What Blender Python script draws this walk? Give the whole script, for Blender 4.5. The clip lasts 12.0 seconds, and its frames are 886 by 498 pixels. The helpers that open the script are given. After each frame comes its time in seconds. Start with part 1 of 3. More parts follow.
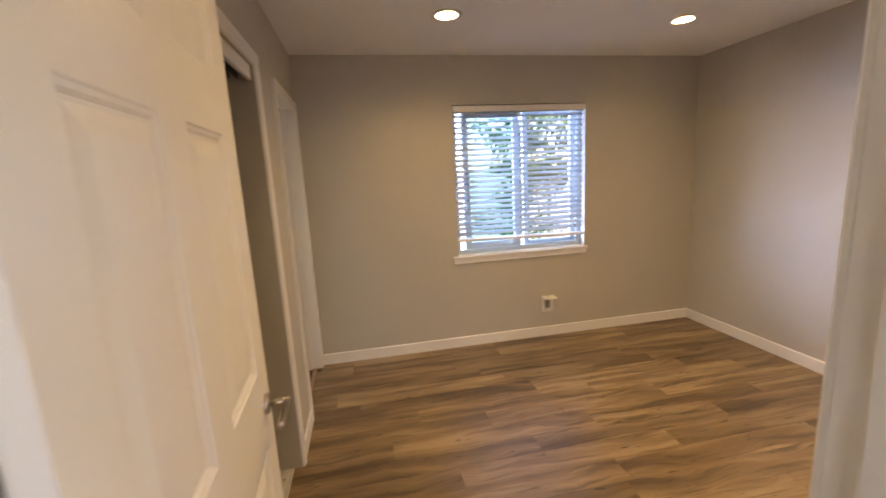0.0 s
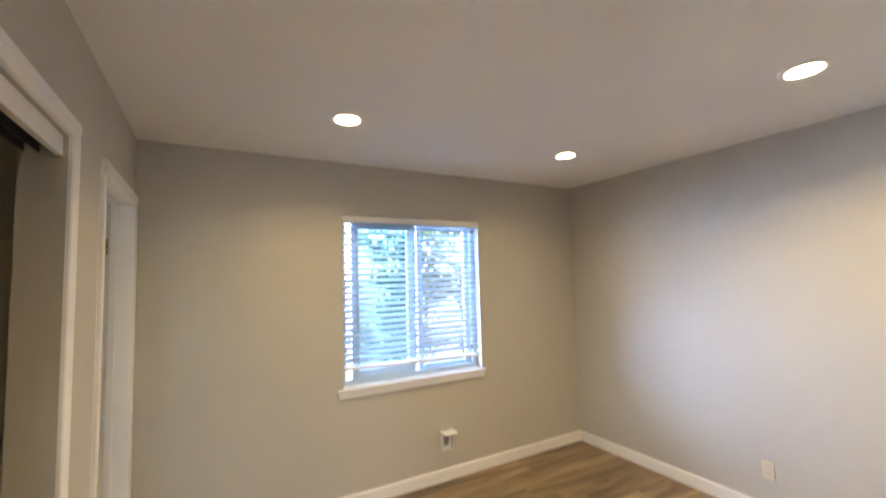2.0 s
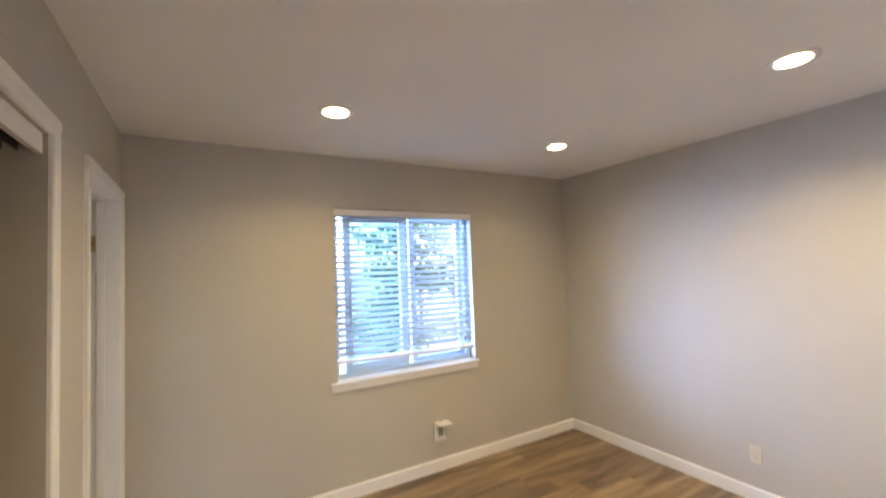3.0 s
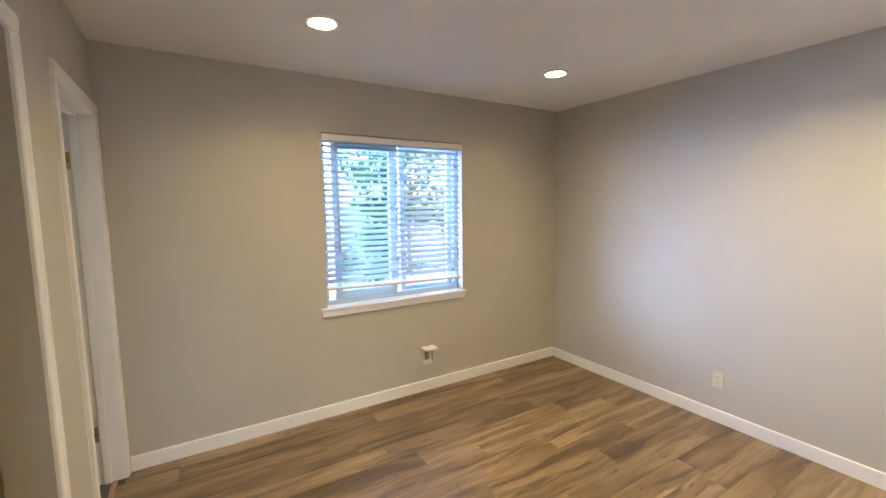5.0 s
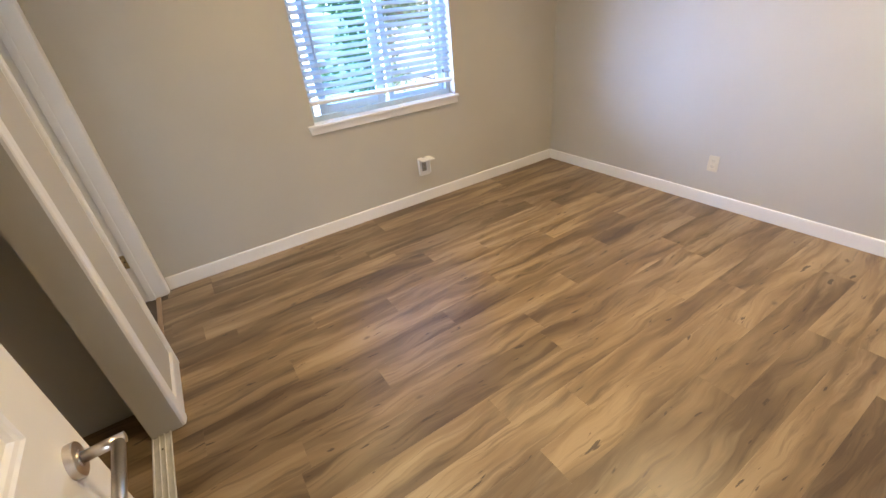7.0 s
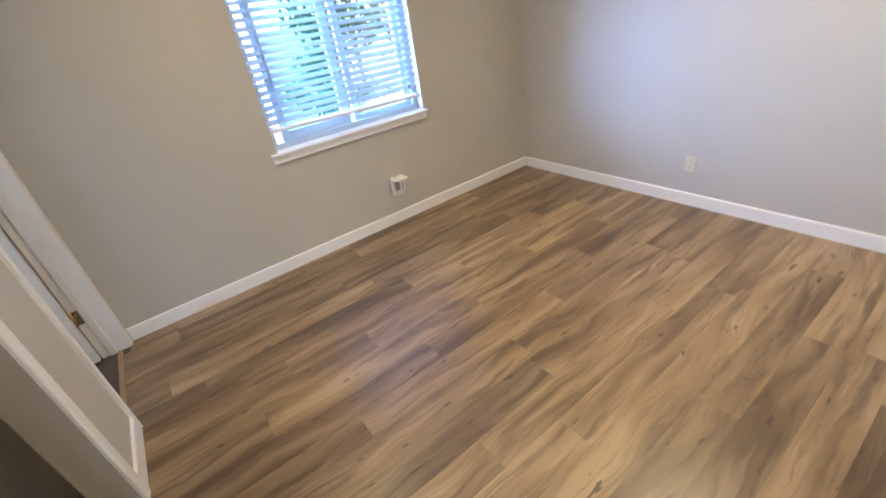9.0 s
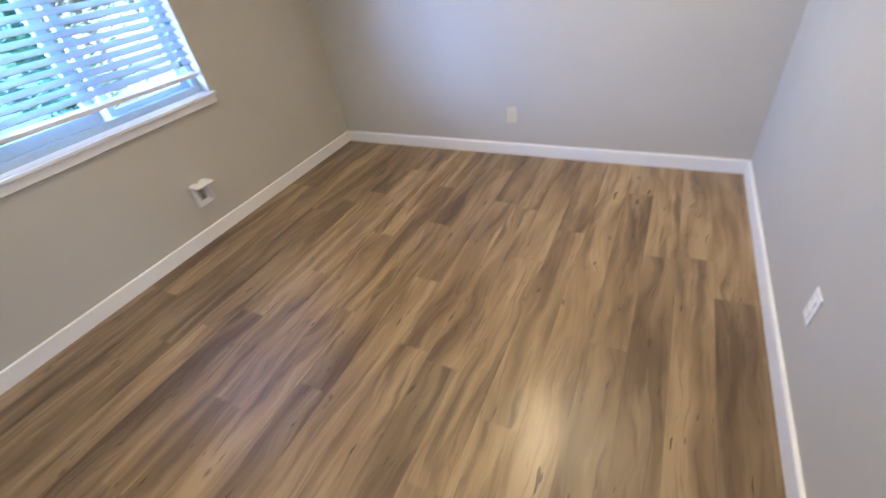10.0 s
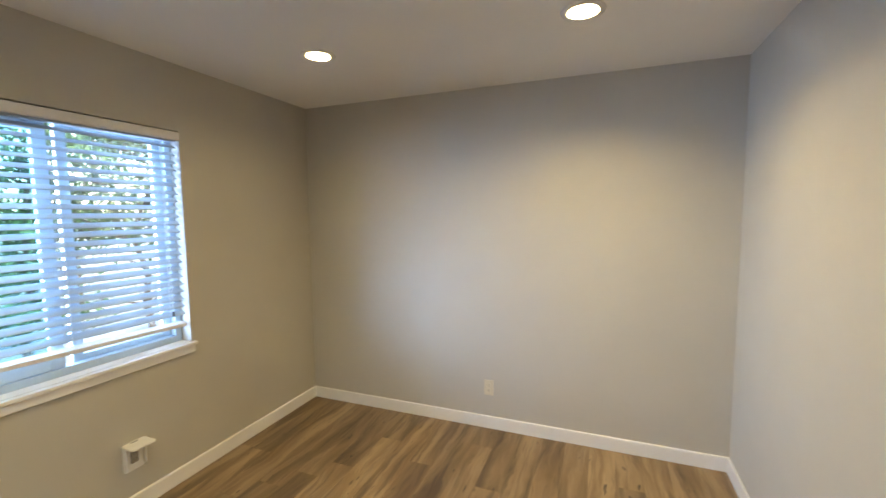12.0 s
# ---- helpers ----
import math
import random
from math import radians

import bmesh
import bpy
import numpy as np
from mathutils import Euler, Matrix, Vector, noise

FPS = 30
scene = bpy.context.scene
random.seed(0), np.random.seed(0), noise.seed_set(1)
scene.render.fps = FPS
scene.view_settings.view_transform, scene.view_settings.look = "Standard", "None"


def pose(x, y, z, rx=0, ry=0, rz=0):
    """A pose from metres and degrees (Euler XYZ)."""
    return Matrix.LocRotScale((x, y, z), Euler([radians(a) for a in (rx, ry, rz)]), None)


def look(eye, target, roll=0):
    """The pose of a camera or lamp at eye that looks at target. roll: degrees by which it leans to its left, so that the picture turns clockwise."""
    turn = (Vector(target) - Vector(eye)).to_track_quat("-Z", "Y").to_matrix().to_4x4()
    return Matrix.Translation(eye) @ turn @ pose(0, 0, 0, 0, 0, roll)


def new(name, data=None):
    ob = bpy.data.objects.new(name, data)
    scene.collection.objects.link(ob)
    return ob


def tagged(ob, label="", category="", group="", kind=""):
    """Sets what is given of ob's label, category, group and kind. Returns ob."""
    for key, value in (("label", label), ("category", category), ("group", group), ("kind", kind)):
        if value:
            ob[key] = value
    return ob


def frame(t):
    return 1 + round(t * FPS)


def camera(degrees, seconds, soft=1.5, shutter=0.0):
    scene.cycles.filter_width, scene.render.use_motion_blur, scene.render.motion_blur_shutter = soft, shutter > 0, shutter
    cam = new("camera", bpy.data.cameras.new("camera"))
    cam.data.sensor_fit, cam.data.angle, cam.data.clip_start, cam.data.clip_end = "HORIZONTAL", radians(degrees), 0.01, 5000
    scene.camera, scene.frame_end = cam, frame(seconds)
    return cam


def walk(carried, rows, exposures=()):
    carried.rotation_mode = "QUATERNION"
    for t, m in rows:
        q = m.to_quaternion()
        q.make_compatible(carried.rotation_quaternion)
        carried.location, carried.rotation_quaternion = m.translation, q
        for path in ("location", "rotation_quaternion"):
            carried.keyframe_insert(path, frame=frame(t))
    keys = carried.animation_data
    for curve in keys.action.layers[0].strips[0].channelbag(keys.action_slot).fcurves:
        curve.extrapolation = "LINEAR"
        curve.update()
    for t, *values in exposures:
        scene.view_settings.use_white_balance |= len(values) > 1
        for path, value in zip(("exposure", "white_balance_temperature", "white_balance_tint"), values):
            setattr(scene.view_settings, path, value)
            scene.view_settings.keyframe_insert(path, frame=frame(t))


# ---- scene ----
cam = camera(94.1, 12.0, shutter=0.3)
PATH = [
    (0, (0.425, -0.334, 1.521), (0.799, 1.598, 1.164), -3.0),
    (0.5, (0.437, -0.058, 1.533), (1.127, 1.794, 1.228), -2.8),
    (1, (0.39, 0.082, 1.552), (1.266, 1.862, 1.294), -2.0),
    (1.5, (0.39, 0.111, 1.563), (1.31, 1.873, 1.343), -1.6),
    (2, (0.394, 0.114, 1.577), (1.371, 1.853, 1.72), -1.5),
    (2.5, (0.402, 0.082, 1.591), (1.382, 1.706, 2.225), -1.3),
    (3, (0.41, 0.108, 1.592), (1.411, 1.837, 1.688), -2.2),
    (3.5, (0.41, 0.106, 1.562), (1.409, 1.829, 1.387), -2.2),
    (3.7, (0.404, 0.116, 1.57), (1.414, 1.828, 1.355), -1.3),
    (5.5, (0.406, 0.124, 1.541), (1.45, 1.817, 1.327), -0.7),
    (6, (0.411, 0.133, 1.531), (1.443, 1.78, 1.061), -2.1),
    (6.5, (0.423, 0.136, 1.468), (1.352, 1.678, 0.597), -4.8),
    (6.7, (0.42, 0.137, 1.457), (1.291, 1.628, 0.448), -6.0),
    (8.3, (0.418, 0.181, 1.486), (1.334, 1.633, 0.46), -4.3),
    (8.5, (0.45, 0.186, 1.499), (1.422, 1.676, 0.585), -4.3),
    (9, (0.552, 0.246, 1.491), (1.489, 1.697, 0.484), -9.2),
    (9.5, (0.659, 0.353, 1.463), (1.539, 1.603, 0.172), -18.2),
    (10, (0.71, 0.543, 1.435), (2.059, 1.366, 0.21), -9.3),
    (10.5, (0.687, 0.624, 1.518), (2.454, 1.254, 0.824), -1.6),
    (11, (0.637, 0.696, 1.575), (2.55, 1.219, 1.312), 1.0),
    (11.5, (0.657, 0.699, 1.6), (2.585, 1.205, 1.427), 0.9),
    (12, (0.674, 0.742, 1.576), (2.531, 1.465, 1.403), -0.5),
]
EXPOSURES = [(0.0, 3.29, 8100, 23), (0.5, 3.52, 7250, 18), (1.0, 3.71, 6950, 16), (1.5, 3.72, 6700, 15), (2.5, 3.77, 6550, 10), (3.0, 3.74, 6530, 14), (3.5, 3.72, 6600, 13), (5.5, 3.69, 6450, 12), (6.5, 3.73, 6230, 16), (8.5, 3.83, 5800, 16), (9.0, 3.75, 5580, 15), (9.5, 3.84, 5670, 18), (10.0, 3.61, 5400, 15), (10.5, 3.52, 5800, 3), (11.0, 3.51, 6320, 1), (11.5, 3.48, 6720, 4), (12.0, 3.43, 6950, 5)]
walk(cam, [(t, look(eye, target, roll)) for t, eye, target, roll in PATH], EXPOSURES)

# ---- world, sun, lamps ----
LAMP_POWERS, LAMP_GLOW, LAMP_SPREAD = (0.74, 0.40, 1.8, 0.92), 5.0, 140.0
LAMP_TINT = (1.0, 0.765, 0.40)
SKY = 0.10
world = bpy.data.worlds.new("sky")
scene.world = world
world.use_nodes = True
wn = world.node_tree.nodes
sky = wn.new("ShaderNodeTexSky")
sky.sky_type = "NISHITA"
sky.sun_disc = False
sky.sun_elevation, sky.sun_rotation = radians(52), radians(200)
wn["Background"].inputs["Strength"].default_value = SKY
world.node_tree.links.new(sky.outputs[0], wn["Background"].inputs["Color"])
sun_data = bpy.data.lights.new("sun", "SUN")
sun_data.energy, sun_data.angle, sun_data.color = 0.8, radians(10), (1.0, 0.95, 0.86)
sun = new("sun", sun_data)
sun.matrix_world = look((-1.5, -4.0, 6.5), (0.0, 0.0, 0.0))

# ---- plan, metres ----
W, L, H = 3.51, 3.05, 2.44          # room: x 0..W, y 0..L
T = 0.115                           # partition thickness
DX0, DX1, DOOR_H = 0.125, 0.925, 2.04    # entry opening in the near wall
CY0, CY1, CLOSET_H = 0.25, 1.778, 2.05  # closet opening in the left wall
BY0, BY1, TB = 2.228, 2.985, 0.14   # second door's opening in the left wall
WX0, WX1, WZ0, WZ1 = 1.215, 2.392, 0.818, 2.062  # window opening
OUT = L + 0.16                      # outer face of the window wall

LAMPS = ((1.015, 2.225), (2.605, 2.215), (2.625, 0.845), (1.015, 0.845))
LAMP_HOLE = 0.074
for (x, y), power in zip(LAMPS, LAMP_POWERS):
    beam = bpy.data.lights.new("downlight_beam", "AREA")
    beam.shape, beam.size, beam.spread = "DISK", 0.126, radians(LAMP_SPREAD)
    beam.energy, beam.color = power, LAMP_TINT
    new("downlight_beam", beam).location = (x, y, H + 0.0125)

# unseen lamp added outside, for sky light that slants in at the window opening
opening = bpy.data.lights.new("window_sky_fill", "AREA")
opening.shape, opening.size, opening.size_y = "RECTANGLE", 2.4, 1.4
opening.energy, opening.color = 78.0, (0.38, 0.56, 1.0)
sky_lamp = new("window_sky_fill", opening)
sky_lamp.matrix_world = look((0.72, 4.78, 1.30), (1.83, 3.12, 1.36))


# ---- materials ----
def material(name):
    m = bpy.data.materials.new(name)
    m.use_nodes = True
    return m, m.node_tree.nodes, m.node_tree.links, m.node_tree.nodes["Principled BSDF"]


def math_node(n, l, op, a, b):
    k = n.new("ShaderNodeMath")
    k.operation = op
    for i, v in enumerate((a, b)):
        if isinstance(v, (int, float)):
            k.inputs[i].default_value = v
        else:
            l.new(v, k.inputs[i])
    return k.outputs[0]


def noise_node(n, l, scale, detail=3.0, rough=0.5, vector=None, stretch=None):
    tex = n.new("ShaderNodeTexNoise")
    tex.inputs["Scale"].default_value = scale
    tex.inputs["Detail"].default_value = detail
    tex.inputs["Roughness"].default_value = rough
    if vector is None:
        vector = n.new("ShaderNodeNewGeometry").outputs["Position"]
    if stretch:
        k = n.new("ShaderNodeVectorMath")
        k.operation = "MULTIPLY"
        l.new(vector, k.inputs[0])
        k.inputs[1].default_value = stretch
        vector = k.outputs[0]
    l.new(vector, tex.inputs["Vector"])
    return tex.outputs["Fac"]


def ramp(n, l, fac, *stops):
    r = n.new("ShaderNodeValToRGB")
    while len(r.color_ramp.elements) < len(stops):
        r.color_ramp.elements.new(0.5)
    for e, (p, c) in zip(r.color_ramp.elements, stops):
        e.position = p
        e.color = (*c, 1) if len(c) == 3 else c
    l.new(fac, r.inputs[0])
    return r.outputs[0]


def mix(n, l, fac, a, b, mode="MIX"):
    k = n.new("ShaderNodeMix")
    k.data_type = "RGBA"
    k.blend_type = mode
    for sock, v in ((k.inputs[0], fac), (k.inputs[6], a), (k.inputs[7], b)):
        if isinstance(v, (int, float)):
            sock.default_value = v
        elif isinstance(v, tuple):
            sock.default_value = (*v, 1)
        else:
            l.new(v, sock)
    return k.outputs[2]


def bump(n, l, height, strength, distance, bsdf):
    k = n.new("ShaderNodeBump")
    k.inputs["Strength"].default_value = strength
    k.inputs["Distance"].default_value = distance
    l.new(height, k.inputs["Height"])
    l.new(k.outputs[0], bsdf.inputs["Normal"])


def painted(name, color, rough, grain=260.0, relief=0.25, vary=0.05, depth=0.0006):
    """Rolled or brushed paint: fine stipple, faint large blotches, slight changes of gloss."""
    m, n, l, b = material(name)
    big = noise_node(n, l, 1.7, 4)
    fine = noise_node(n, l, grain, 2)
    lo = tuple(c * (1 - vary) for c in color)
    hi = tuple(min(1, c * (1 + vary)) for c in color)
    l.new(ramp(n, l, big, (0.3, lo), (0.7, hi)), b.inputs["Base Color"])
    r = ramp(n, l, noise_node(n, l, 6.0, 3), (0.3, (rough - 0.05,) * 3), (0.7, (rough + 0.05,) * 3))
    l.new(r, b.inputs["Roughness"])
    bump(n, l, fine, relief, depth, b)
    return m


def plain(name, color, rough, metal=0.0, vary=0.08, scale=30.0, stretch=None):
    m, n, l, b = material(name)
    f = noise_node(n, l, scale, 3, stretch=stretch)
    l.new(ramp(n, l, f, (0.3, tuple(c * (1 - vary) for c in color)), (0.7, tuple(min(1, c * (1 + vary)) for c in color))), b.inputs["Base Color"])
    b.inputs["Roughness"].default_value = rough
    b.inputs["Metallic"].default_value = metal
    bump(n, l, f, 0.1, 0.0004, b)
    return m


def plank_material(name):
    """Oak-look vinyl plank: grain along x, cathedral bands, dark streaks, knots, a tone for each plank."""
    m, n, l, b = material(name)
    geo = n.new("ShaderNodeNewGeometry").outputs["Position"]
    info = n.new("ShaderNodeObjectInfo").outputs["Random"]
    off = n.new("ShaderNodeCombineXYZ")
    l.new(math_node(n, l, "MULTIPLY", info, 37.0), off.inputs[0])
    l.new(math_node(n, l, "MULTIPLY", info, 91.0), off.inputs[1])
    l.new(math_node(n, l, "MULTIPLY", info, 53.0), off.inputs[2])
    add = n.new("ShaderNodeVectorMath")
    l.new(geo, add.inputs[0])
    l.new(off.outputs[0], add.inputs[1])
    at = add.outputs[0]
    # the grain wanders sideways along the plank
    warp = noise_node(n, l, 2.0, 3, 0.45, at, (1.0, 2.2, 1.0))
    shift = n.new("ShaderNodeCombineXYZ")
    l.new(math_node(n, l, "MULTIPLY", math_node(n, l, "SUBTRACT", warp, 0.5), 0.16), shift.inputs[1])
    add2 = n.new("ShaderNodeVectorMath")
    l.new(at, add2.inputs[0])
    l.new(shift.outputs[0], add2.inputs[1])
    way = add2.outputs[0]
    bands = noise_node(n, l, 1.0, 3, 0.5, way, (1.2, 10.0, 1.0))
    streak = noise_node(n, l, 1.0, 4, 0.58, way, (1.5, 17.0, 1.0))
    fibre = noise_node(n, l, 1.0, 4, 0.7, way, (7.0, 380.0, 1.0))
    tone = ramp(n, l, bands, (0.31, (0.128, 0.082, 0.044)), (0.43, (0.200, 0.133, 0.069)), (0.54, (0.266, 0.183, 0.097)), (0.66, (0.350, 0.250, 0.140)))
    dark = ramp(n, l, streak, (0.34, (1, 1, 1)), (0.44, (0, 0, 0)))
    tone = mix(n, l, math_node(n, l, "MULTIPLY", dark, 0.62), tone, (0.080, 0.050, 0.027))
    pale = ramp(n, l, streak, (0.56, (0, 0, 0)), (0.70, (1, 1, 1)))
    tone = mix(n, l, math_node(n, l, "MULTIPLY", pale, 0.6), tone, (0.40, 0.295, 0.174))
    vein = ramp(n, l, noise_node(n, l, 1.0, 4, 0.6, way, (1.7, 44.0, 1.0)), (0.35, (1, 1, 1)), (0.45, (0, 0, 0)))
    tone = mix(n, l, math_node(n, l, "MULTIPLY", vein, 0.34), tone, (0.085, 0.054, 0.032))
    hair = ramp(n, l, fibre, (0.25, (0.90, 0.90, 0.90)), (0.6, (1.03, 1.03, 1.03)))
    tone = mix(n, l, 1.0, tone, hair, "MULTIPLY")
    # knots, few and small
    vor = n.new("ShaderNodeTexVoronoi")
    vor.inputs["Scale"].default_value = 1.0
    vor.inputs["Randomness"].default_value = 1.0
    sc = n.new("ShaderNodeVectorMath")
    sc.operation = "MULTIPLY"
    l.new(way, sc.inputs[0])
    sc.inputs[1].default_value = (4.2, 9.0, 0.0)
    l.new(sc.outputs[0], vor.inputs["Vector"])
    knot = ramp(n, l, vor.outputs["Distance"], (0.03, (1, 1, 1)), (0.11, (0, 0, 0)))
    sel = ramp(n, l, noise_node(n, l, 1.0, 0, 0.5, at, (2.1, 5.3, 1.0)), (0.45, (0, 0, 0)), (0.53, (1, 1, 1)))
    tone = mix(n, l, math_node(n, l, "MULTIPLY", mix(n, l, 1.0, knot, sel, "MULTIPLY"), 0.7), tone, (0.075, 0.052, 0.036))
    # small cracks and pin marks along the grain
    fleck = ramp(n, l, noise_node(n, l, 1.0, 2, 0.5, way, (9.0, 48.0, 1.0)), (0.27, (1, 1, 1)), (0.305, (0, 0, 0)))
    tone = mix(n, l, math_node(n, l, "MULTIPLY", fleck, 0.85), tone, (0.062, 0.043, 0.030))
    each = ramp(n, l, info, (0.0, (0.68, 0.672, 0.665)), (0.35, (0.83, 0.825, 0.82)), (0.7, (0.95, 0.945, 0.93)), (1.0, (1.12, 1.12, 1.10)))
    tone = mix(n, l, 1.0, tone, each, "MULTIPLY")
    l.new(tone, b.inputs["Base Color"])
    l.new(ramp(n, l, bands, (0.3, (0.39,) * 3), (0.7, (0.31,) * 3)), b.inputs["Roughness"])
    b.inputs["Specular IOR Level"].default_value = 0.5
    bump(n, l, math_node(n, l, "ADD", fibre, math_node(n, l, "MULTIPLY", streak, 0.6)), 0.28, 0.0008, b)
    return m


def door_paint(name):
    """Moulded door skin: white semi-gloss over an embossed upright wood grain."""
    m, n, l, b = material(name)
    obj = n.new("ShaderNodeTexCoord").outputs["Object"]
    grain = noise_node(n, l, 1.0, 4, 0.6, obj, (90.0, 90.0, 5.0))
    big = noise_node(n, l, 2.0, 3, 0.5, obj)
    l.new(ramp(n, l, big, (0.3, (0.82, 0.80, 0.76)), (0.7, (0.87, 0.85, 0.81))), b.inputs["Base Color"])
    l.new(ramp(n, l, grain, (0.3, (0.40,) * 3), (0.7, (0.30,) * 3)), b.inputs["Roughness"])
    bump(n, l, grain, 0.30, 0.0008, b)
    return m


def glass(name, tint):
    m, n, l, b = material(name)
    n.remove(b)
    clear = n.new("ShaderNodeBsdfTransparent")
    clear.inputs[0].default_value = (*tint, 1)
    gloss = n.new("ShaderNodeBsdfGlossy")
    gloss.inputs["Roughness"].default_value = 0.02
    fres = n.new("ShaderNodeFresnel")
    fres.inputs[0].default_value = 1.45
    mx = n.new("ShaderNodeMixShader")
    l.new(fres.outputs[0], mx.inputs[0])
    l.new(clear.outputs[0], mx.inputs[1])
    l.new(gloss.outputs[0], mx.inputs[2])
    l.new(mx.outputs[0], n["Material Output"].inputs[0])
    return m


def glowing(name, color, strength):
    m, n, l, b = material(name)
    b.inputs["Base Color"].default_value = (0.9, 0.88, 0.84, 1)
    b.inputs["Emission Color"].default_value = (*color, 1)
    b.inputs["Emission Strength"].default_value = strength
    return m


def foliage(name, dark, light):
    m, n, l, b = material(name)
    isl = n.new("ShaderNodeNewGeometry").outputs["Random Per Island"]
    l.new(ramp(n, l, isl, (0.0, dark), (1.0, light)), b.inputs["Base Color"])
    b.inputs["Roughness"].default_value = 0.5
    return m


def slat_material(name):
    m, n, l, b = material(name)
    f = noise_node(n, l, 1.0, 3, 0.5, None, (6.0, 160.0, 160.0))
    # white slats: the dim blue sky light on them is put into this colour
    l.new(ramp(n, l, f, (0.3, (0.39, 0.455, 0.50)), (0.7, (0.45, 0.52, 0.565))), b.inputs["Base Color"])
    b.inputs["Roughness"].default_value = 0.4
    trans = n.new("ShaderNodeBsdfTranslucent")
    trans.inputs[0].default_value = (0.80, 0.82, 0.84, 1)
    mx = n.new("ShaderNodeMixShader")
    mx.inputs[0].default_value = 0.05
    l.new(b.outputs[0], mx.inputs[1])
    l.new(trans.outputs[0], mx.inputs[2])
    l.new(mx.outputs[0], n["Material Output"].inputs[0])
    return m


WALL = painted("greige_wall_paint", (0.492, 0.463, 0.398), 0.62, 190.0, 0.35, 0.03, 0.0009)
CEIL = painted("white_ceiling_paint", (0.80, 0.785, 0.75), 0.85, 120.0, 0.35, 0.02, 0.001)
TRIM = painted("white_trim_paint", (0.80, 0.785, 0.75), 0.36, 60.0, 0.12, 0.03, 0.0005)
PLANK = plank_material("oak_vinyl_plank")
DOOR = door_paint("white_door_skin")
NICKEL = plain("satin_nickel", (0.55, 0.50, 0.44), 0.28, 1.0, 0.06, 220.0, (1, 1, 12))
BRASS = plain("worn_brass", (0.52, 0.40, 0.20), 0.38, 1.0, 0.18, 90.0)
SCREW = plain("dark_screw_steel", (0.10, 0.085, 0.07), 0.5, 0.8)
TRACK_DARK = plain("dark_track_metal", (0.11, 0.11, 0.12), 0.4, 0.6)
TRACK_WHITE = plain("white_track_enamel", (0.62, 0.60, 0.55), 0.4, 0.2)
# white vinyl, with the blue cast of daylight put into its base colour
VINYL = plain("daylight_blue_vinyl", (0.52, 0.63, 0.69), 0.35, 0.0, 0.03)
GASKET = plain("dark_gasket", (0.05, 0.05, 0.055), 0.6)
SLAT = slat_material("skylight_blue_slat")
CORD = plain("white_cord", (0.70, 0.70, 0.70), 0.7)
WAND = plain("grey_tilt_wand", (0.42, 0.45, 0.50), 0.3)
IVORY = plain("ivory_outlet_plastic", (0.63, 0.565, 0.41), 0.35, 0.0, 0.03)
WHITE_PLASTIC = plain("white_outlet_plastic", (0.80, 0.79, 0.76), 0.32, 0.0, 0.03)
SLOT = plain("dark_slot", (0.03, 0.03, 0.03), 0.6)
RECESS = plain("recess_shade_grey", (0.20, 0.18, 0.16), 0.5)
SLOT_PALE = plain("brown_slot", (0.38, 0.34, 0.27), 0.6)
SLOT_WHITE = plain("pale_slot", (0.62, 0.61, 0.58), 0.6)
UNDERLAY = plain("subfloor", (0.10, 0.075, 0.05), 0.9)
GREY_FLOOR = plain("grey_sheet_floor", (0.16, 0.155, 0.15), 0.5, 0.0, 0.12, 9.0)
OAK = plain("oak_threshold", (0.34, 0.22, 0.12), 0.4, 0.0, 0.2, 1.0, (60, 6, 60))
PANE = glass("clear_glass", (0.93, 0.96, 0.97))
PANE_TINT = glass("screened_glass", (0.56, 0.77, 0.80))
BAFFLE = painted("baffle_enamel", (0.42, 0.41, 0.39), 0.5, 60.0, 0.1, 0.03, 0.0004)
LENS = glowing("lamp_lens", LAMP_TINT, LAMP_GLOW)
STUCCO = painted("exterior_stucco", (0.55, 0.50, 0.42), 0.9, 60.0, 0.6, 0.08, 0.004)
LEAF = foliage("leaf_green", (0.04, 0.085, 0.03), (0.12, 0.19, 0.07))
LEAF_B = foliage("leaf_olive", (0.04, 0.06, 0.03), (0.11, 0.14, 0.06))
BARK = plain("bark", (0.12, 0.09, 0.065), 0.9, 0.0, 0.3, 12.0, (1, 1, 0.2))
PAVING = plain("pale_concrete", (0.42, 0.40, 0.37), 0.9, 0.0, 0.12, 2.5)


# ---- mesh helpers ----
def link(name, bm, mat, parent=None, smooth=False):
    me = bpy.data.meshes.new(name)
    bm.normal_update()
    bm.to_mesh(me)
    bm.free()
    me.materials.append(mat)
    if smooth:
        for p in me.polygons:
            p.use_smooth = True
    ob = new(name, me)
    if parent is not None:
        ob.parent = parent
    return ob


def part(name, bm, mat, parent, label="", smooth=False):
    ob = link(name, bm, mat, parent, smooth)
    if label:
        ob["label"] = label
    return ob


def root(name, at=(0, 0, 0), turn=0.0):
    ob = new(name)
    ob.empty_display_size = 0.05
    ob.matrix_basis = pose(*at, 0, 0, turn)
    return ob


